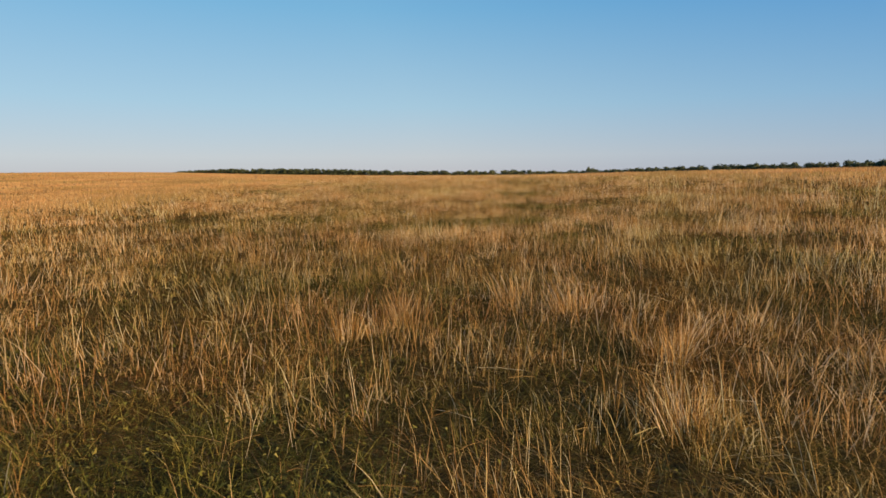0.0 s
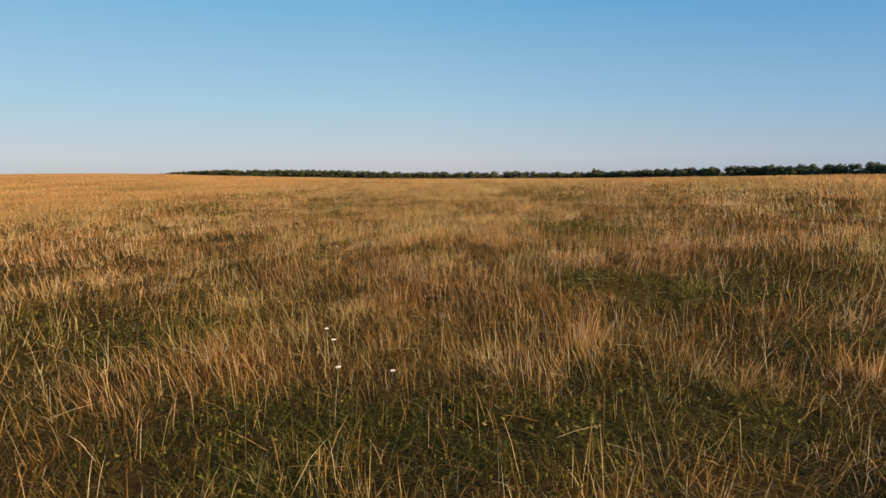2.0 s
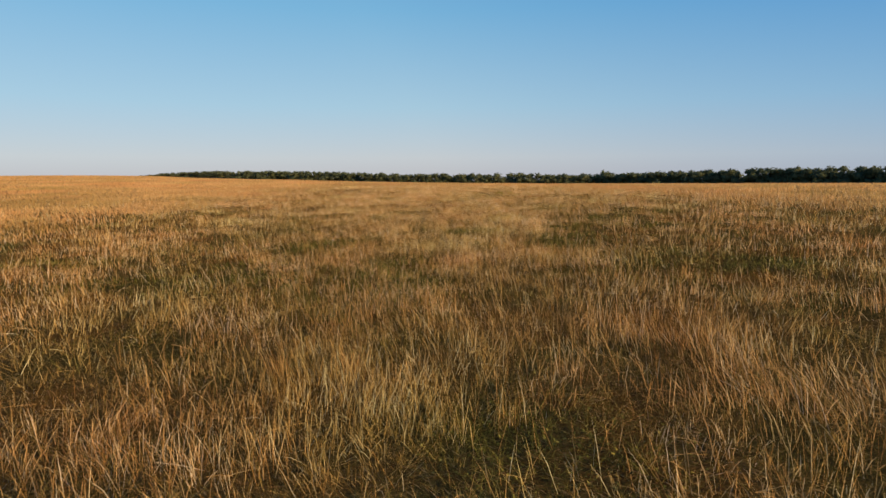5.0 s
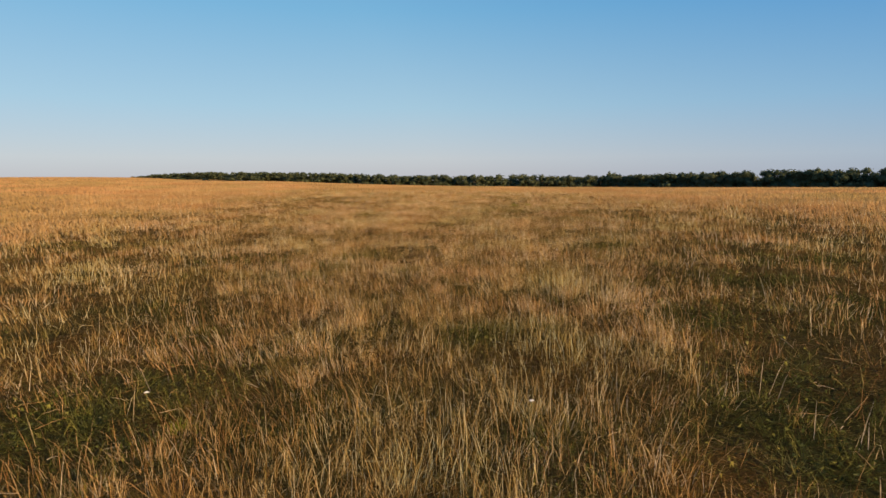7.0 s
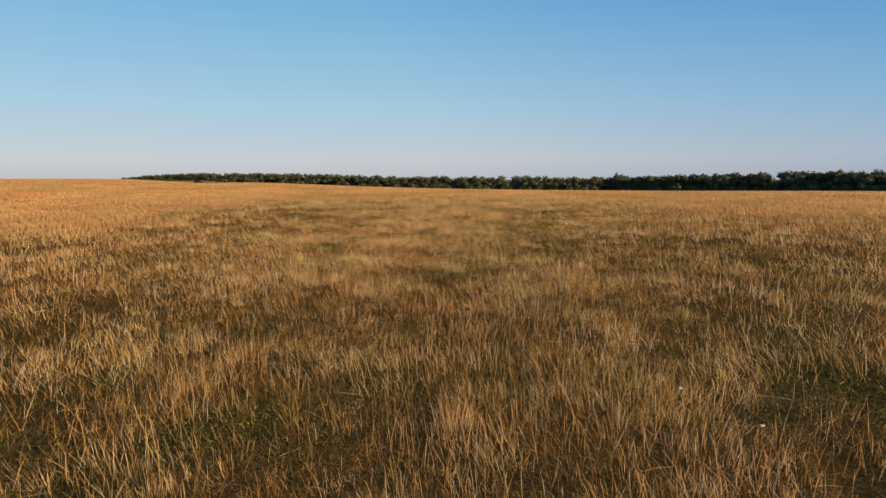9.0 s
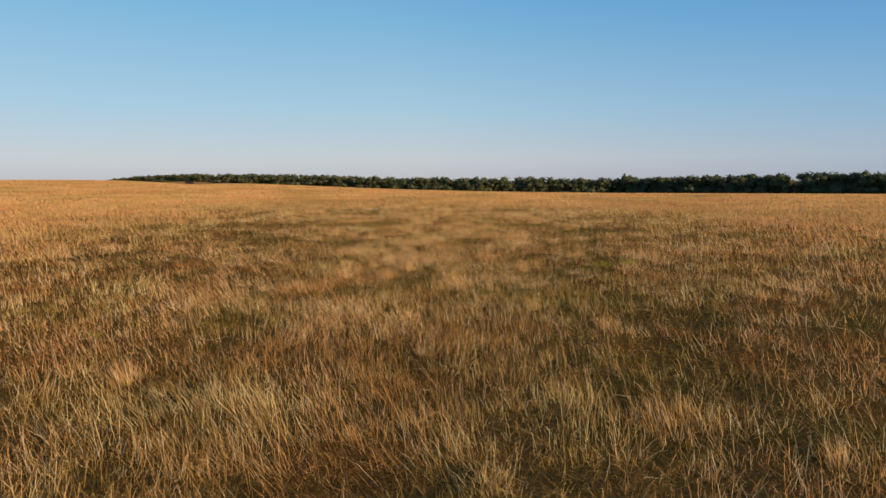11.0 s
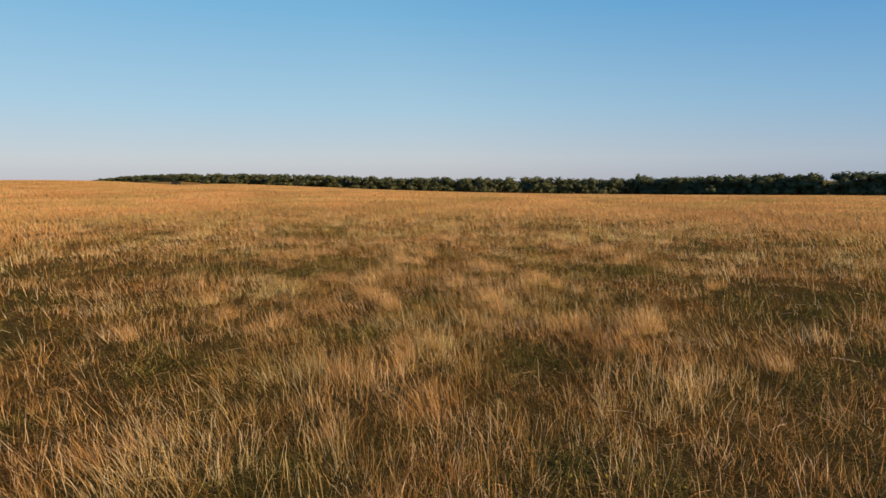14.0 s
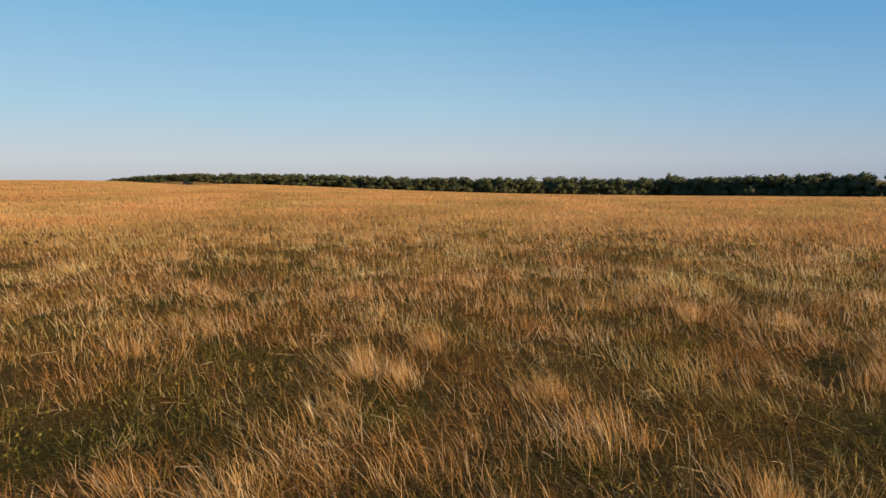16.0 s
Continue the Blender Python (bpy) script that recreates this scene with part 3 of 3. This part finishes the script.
def lone_stems():
    """Long pale flowering stems that stand over the rest all across the field."""
    places = scatter(460, 0.9, 36, lambda x, y: np.clip(1.5 * patches(x, y, 0.45, 8) - 0.2, 0.1, 1) * (0.25 + 0.75 * hay(x, y)) * (1 - 0.88 * green(x, y)) * (1 - 0.45 * np.clip((y - 38) / 14, 0, 1)))
    n = len(places)
    x, y = places.T
    d = nearness(x, y)
    base = np.stack([x, y, height(x, y) - 0.01], -1)
    tall = 0.15 + 0.26 * rng.random(n) ** 1.6
    width = (0.0017 + 0.0012 * rng.random(n)) * (d / 3.6) ** 0.75
    lean = sweep(x, y) * 0.8 + rng.normal(0, 0.24, (n, 2))
    turn = rng.normal(0, 0.7, n)
    tone = np.clip(rng.normal(0.64, 0.12, n) + 0.3 * (patches(x, y, 0.8, 14) - 0.5), 0, 1)
    near = d < 5
    far = ~near
    return joined("seed_stems", [
        (bent(base[near], tall[near], lean[near], turn[near], width[near]), tone[near], np.zeros(near.sum())),
        (spikes(base[far], tall[far], lean[far], turn[far], 1.3 * width[far]), tone[far], np.zeros(far.sum())),
    ], HAY_BLADE)


def litter():
    """Bent and fallen stems that lie across the sward."""
    places = scatter(30, 1.7, 12, lambda x, y: 0.4 + 0.6 * patches(x, y, 1.3, 8))
    n = len(places)
    x, y = places.T
    d = nearness(x, y)
    way = rng.random(n) * 6.28
    long = 0.07 + 0.22 * rng.random(n) ** 1.5
    lift = 0.05 + 0.12 * rng.random(n)
    s = np.array((0, 0.5, 1.0))[None, :]
    mid = np.stack([x[:, None] + np.cos(way)[:, None] * long[:, None] * s, y[:, None] + np.sin(way)[:, None] * long[:, None] * s, height(x, y)[:, None] + lift[:, None] + (0.25 * long * rng.normal(0, 0.5, n))[:, None] * s - 0.03 * s**2], -1)
    half = (0.0005 + 0.0004 * rng.random(n)) * (d / 3.6) ** 0.85
    across = np.stack([-np.sin(way) * half, np.cos(way) * half, half * 0.8], -1)[:, None, :]
    verts = np.stack([mid - across, mid + across], 2).reshape(-1, 3)
    one = np.array([[0, 1, 3, 2], [2, 3, 5, 4]])
    faces = (one[None] + (np.arange(n) * 6)[:, None, None]).reshape(-1, 4)
    return joined("fallen_stems", [((verts, [faces], 6), np.clip(rng.normal(0.58, 0.2, n), 0, 1), np.zeros(n))], HAY_BLADE)


tagged(new("dry_grass", standing_hay()), "straw-coloured and orange hay standing in loose leaning tufts", "grass", kind="stuff")
tagged(new("meadow_grass", meadow()), "standing golden hay heads of the open pasture", "grass", kind="stuff")
tagged(new("green_grass", sward()), "short green and browning grass blades under the hay", "grass", kind="stuff")
tagged(new("herb_leaves", herbs()), "small broad dark green leaves in the moist hollows", "herbs", kind="stuff")
tagged(new("seed_stems", lone_stems()), "long pale flowering grass stems above the hay", "grass", kind="stuff")
tagged(new("fallen_stems", litter()), "pale bent and fallen dry grass stems on the sward", "grass", kind="stuff")

# ---- tussocks of taller grass ----
def tussock_mesh(name, seed, mat, count=150, spread=0.075, tall=0.42, moist=0.05, laid=-0.3):
    r = np.random.default_rng(seed)
    out = np.clip(r.normal(0, 1, (count, 2)), -1.7, 1.7)
    base = np.concatenate([out * spread, np.full((count, 1), -0.03)], 1)
    high = tall * (0.35 + 0.65 * r.random(count)) * (1 - 0.12 * np.hypot(*out.T))
    lean = out * 0.2 + r.normal(0, 0.1, 2) + (laid, 0.05) + r.normal(0, 0.13, (count, 2))
    tone = np.clip(r.normal(0.6, 0.1) + r.normal(0, 0.1, count), 0.1, 1)
    return joined(name, [(bent(base, high, lean, r.normal(0, 0.9, count), 0.0020 + 0.0018 * r.random(count)), tone, np.full(count, moist))], mat)


tussock_kinds = [tussock_mesh("tussock", 40 + k, HAY_BLADE, spread=0.06 + 0.012 * k) for k in range(8)]
upright_kinds = [tussock_mesh("tussock", 60 + k, HAY_BLADE, count=90, spread=0.05 + 0.012 * k, tall=0.38, laid=-0.03) for k in range(4)]
more = np.random.default_rng(21)
stands = [(x, y, more.uniform(0.85, 1.2)) for x, y in TUSSOCKS]
stands += [(x + more.normal(0, 0.22), y + more.normal(0, 0.18), more.uniform(0.65, 1.0)) for x, y in TUSSOCKS]
while len(stands) < 300:
    x, y = more.normal(0.3, 4.0), more.uniform(2, 88)
    if more.random() < float(hay(x, y)) ** 2:
        stands.append((x, y, more.uniform(0.6, 0.95)))
for k, (x, y, size) in enumerate(stands):
    ob = new("tussock", tussock_kinds[k % 8] if y > 44 else upright_kinds[k % 4])
    ob.matrix_world = on_ground(x, y, more.normal(0, 0.5), size)
    tagged(ob, "golden dry grass tussock with pale seed heads", "tussock", "tussocks in the pasture")

weed = tussock_mesh("weed", 77, YELLOW, count=200, spread=0.10, tall=0.30, moist=1.0)
for k, (x, y) in enumerate(((4.9, 57.4), (4.2, 57.1), (1.5, 16.6), (-1.6, 32.1), (-1.9, 54.5), (-4.6, 52.0))):
    ob = new("yellow_weed", weed)
    ob.matrix_world = on_ground(x, y, k * 1.3, 1.0 if k < 2 else 0.45)
    tagged(ob, "yellow-green weed clump standing among dry grass", "weed", "yellow weeds")


# ---- small white flowers ----
def flower(x, y, tall):
    root = new("white_flower")
    root.matrix_world = on_ground(x, y)
    tagged(root, "small white flower head on a thin green stem", "flower", "white flowers in the sward")
    bm = bmesh.new()
    bmesh.ops.create_cone(bm, segments=6, radius1=0.0025, radius2=0.0018, depth=tall + 0.02, matrix=Matrix.Translation((0, 0, tall / 2 - 0.01)))
    part("stalk", bm, STEM, root)
    bm = bmesh.new()
    for k in range(9):
        a, r = k * 2.4, 0.004 * math.sqrt(k)
        bmesh.ops.create_icosphere(bm, subdivisions=1, radius=0.007, matrix=Matrix.Translation((r * math.cos(a) * 1.3, r * math.sin(a) * 1.3, tall + 0.004 - r * 0.4)) @ Matrix.Diagonal((1, 1, 0.6, 1)))
    part("flower_head", bm, PETAL, root, "white clustered petals")


for x, y, tall in ((-0.77, 12.3, 0.20), (-0.68, 12.1, 0.18), (-0.54, 11.5, 0.18), (-1.61, 17.41, 0.16), (1.07, 32.2, 0.1), (-0.2, 11.6, 0.08), (2.6, 41.0, 0.12), (-2.1, 32.6, 0.11), (2.9, 40.2, 0.1)):
    flower(x, y, tall)


# ---- the hedge ----
HEDGE = [(-160, 317, 1.8), (-140, 307, 3.6), (-94, 284, 4.3), (-55, 269, 4.6), (-25, 257, 4.8), (2, 247, 5.3), (32, 236, 5.6), (59, 224, 5.6), (79, 198, 5.5), (96, 172, 5.4), (133, 118, 5.2), (160, 78, 5.2)]


def crown_mesh(seed, count=900):
    """A shrub's crown of unit height: small leaf sprays over several uneven lobes, open at the edges."""
    r = np.random.default_rng(seed)
    lobes = [(r.normal(0, 0.24), r.normal(0, 0.2), r.uniform(0.25, 0.84), r.uniform(0.1, 0.2)) for _ in range(17)]
    lobes += [(r.normal(0, 0.28), r.normal(0, 0.18), 0.2, 0.22) for _ in range(5)]
    which = r.integers(0, len(lobes), count)
    lobe = np.array(lobes)[which]
    way = r.normal(0, 1, (count, 3))
    way /= np.linalg.norm(way, axis=1)[:, None]
    place = lobe[:, :3] + way * (lobe[:, 3] * (0.55 + 0.5 * r.random(count) ** 0.6))[:, None]
    place[:, 2] = np.maximum(place[:, 2], 0.02)
    a = r.normal(0, 1, (count, 3)) + way * 0.3
    a /= np.linalg.norm(a, axis=1)[:, None]
    b = np.cross(a, way + r.normal(0, 0.4, (count, 3)))
    b /= np.linalg.norm(b, axis=1)[:, None]
    size = (0.022 + 0.028 * r.random(count))[:, None]
    verts = np.stack([place - a * size * 1.3, place + b * size * 0.8, place + a * size * 1.3, place - b * size * 0.8], 1).reshape(-1, 3)
    # denser inner foliage, so that the shrub is not seen through
    inner, faces = [verts], [np.arange(count * 4).reshape(-1, 4)]
    at, rings, around = count * 4, 4, 6
    for lx, ly, lz, lr in lobes:
        p, q = np.meshgrid(np.linspace(0.12, math.pi - 0.12, rings), np.linspace(0, 2 * math.pi, around, endpoint=False), indexing="ij")
        rr = lr * (0.52 + 0.22 * r.random(p.shape))
        inner.append(np.stack([lx + rr * np.sin(p) * np.cos(q), ly + rr * np.sin(p) * np.sin(q), np.maximum(0.0, lz + rr * np.cos(p))], -1).reshape(-1, 3))
        i, j = np.meshgrid(np.arange(rings - 1), np.arange(around), indexing="ij")
        i, j = i.ravel(), j.ravel()
        faces.append(at + np.stack([i * around + j, (i + 1) * around + j, (i + 1) * around + (j + 1) % around, i * around + (j + 1) % around], -1))
        at += rings * around
    me = quads("crown", np.concatenate(inner), np.concatenate(faces), LEAVES, smooth=True)
    carry(me, "tone", np.full(len(me.vertices), 0.5))
    carry(me, "moist", np.full(len(me.vertices), 1.0))
    return me


def shrub_stems(seed):
    r = random.Random(seed)
    bm = bmesh.new()
    for k in range(4):
        a = k * 1.6 + r.random()
        tip = Vector((0.2 * math.cos(a), 0.16 * math.sin(a), 0.6))
        foot = tip * 0.15
        foot.z = -0.06
        turn = (tip - foot).to_track_quat("Z", "Y").to_matrix().to_4x4()
        bmesh.ops.create_cone(bm, segments=6, radius1=0.018, radius2=0.006, depth=(tip - foot).length, matrix=Matrix.Translation((tip + foot) / 2) @ turn)
    me = bpy.data.meshes.new("trunk")
    bm.to_mesh(me)
    bm.free()
    me.materials.append(BARK)
    return me


crowns = [crown_mesh(300 + k) for k in range(7)]
trunks = [shrub_stems(k) for k in range(3)]
hr = random.Random(8)


def shrub(x, y, tall, wide, k, label, category, group, name="hedge_shrub"):
    root = new(name)
    root.matrix_world = Matrix.Translation((x, y, float(height(x, y)) - 0.05)) @ Matrix.Rotation(hr.random() * 6.28, 4, "Z") @ Matrix.Diagonal((wide, wide, tall, 1))
    tagged(root, label, category, group)
    for part_name, me in (("trunk", trunks[k % 3]), ("crown", crowns[k % 7])):
        ob = new(part_name, me)
        ob.parent = root
    return root


for (x0, y0, h0), (x1, y1, h1) in zip(HEDGE, HEDGE[1:]):
    length = math.hypot(x1 - x0, y1 - y0)
    steps = max(1, round(length / 2.1))
    for k in range(steps):
        f = (k + hr.random() * 0.5) / steps
        x, y = x0 + (x1 - x0) * f + hr.uniform(-0.5, 0.5), y0 + (y1 - y0) * f + hr.uniform(-0.5, 0.5)
        tall = (h0 + (h1 - h0) * f) * hr.uniform(0.95, 1.03) - float(knoll(x, y))
        wide = hr.uniform(6.8, 8.2)
        gap = min(math.hypot(x - 90.4, y - 186.2), math.hypot(x + 94, y - 284))
        if gap < 4.4:
            wide *= 0.55
        if gap < 2.4:
            tall *= 0.58
        shrub(x, y, tall, wide, hr.randrange(21), "dense dark green hedge shrub along the field edge", "shrub", "hedge along the pasture")
shrub(59.3, 225, 6.8, 5.0, 3, "taller dark green tree rising above the hedge", "tree", "trees in the hedge", "hedge_tree")
shrub(96, 170.5, 5.9, 5.5, 5, "taller dark green tree rising above the hedge", "tree", "trees in the hedge", "hedge_tree")
shrub(-150, 202, 1.1, 1.6, 2, "low dark thorn bush alone on the ridge", "bush", "", "thorn_bush")


# ---- the vehicle on the ridge ----
def vehicle(x, y, turn):
    root = new("off_road_vehicle")
    root.matrix_world = on_ground(x, y, turn) @ Matrix.Diagonal((1, 1, 0.88, 1))
    tagged(root, "dark green boxy off-road vehicle parked on the ridge", "vehicle")
    bm = bmesh.new()
    box(bm, (-0.88, -2.15, 0.48), (0.88, 2.15, 1.12))
    bmesh.ops.bevel(bm, geom=bm.edges[:], offset=0.07, segments=2, affect="EDGES")
    body = part("body", bm, PAINT, root)
    bm = bmesh.new()
    box(bm, (-0.84, -2.1, 1.1), (0.84, 0.75, 1.86), 0.1)
    bmesh.ops.bevel(bm, geom=bm.edges[:], offset=0.06, segments=2, affect="EDGES")
    part("cabin", bm, PAINT, root)
    for name, lo, hi in (("windscreen", (-0.66, 0.62, 1.24), (0.66, 0.735, 1.74)), ("rear_window", (-0.6, -2.085, 1.24), (0.6, -1.98, 1.72))):
        bm = bmesh.new()
        box(bm, lo, hi, 0.03)
        part(name, bm, GLASS, root, "dark reflective glass")
    for side in (-1, 1):
        for a, b in ((-1.85, -0.95), (-0.8, -0.1), (0.05, 0.55)):
            bm = bmesh.new()
            box(bm, (side * 0.79 - 0.04, a, 1.26), (side * 0.79 + 0.04, b, 1.7))
            part("side_window", bm, GLASS, root, "dark reflective glass")
        for wy in (-1.35, 1.35):
            bm = bmesh.new()
            turned = Matrix.Translation((side * 0.8, wy, 0.37)) @ Matrix.Rotation(radians(90), 4, "Y")
            bmesh.ops.create_cone(bm, cap_ends=True, segments=24, radius1=0.38, radius2=0.38, depth=0.24, matrix=turned)
            wheel = part("wheel", bm, TYRE, root)
            bm = bmesh.new()
            bmesh.ops.create_cone(bm, cap_ends=True, segments=16, radius1=0.2, radius2=0.2, depth=0.26, matrix=turned)
            part("rim", bm, STEEL, wheel, "grey steel rim")
        bm = bmesh.new()
        box(bm, (side * 0.7 - 0.08, -2.19, 0.8), (side * 0.7 + 0.08, -2.12, 1.02))
        part("tail_light", bm, LAMP, root, "red lamp glass")
    for wy in (-2.24, 2.16):
        bm = bmesh.new()
        box(bm, (-0.85, wy, 0.5), (0.85, wy + 0.1, 0.66))
        part("bumper", bm, TRIM, root, "black bumper")


vehicle(-97.0, 266, radians(2))
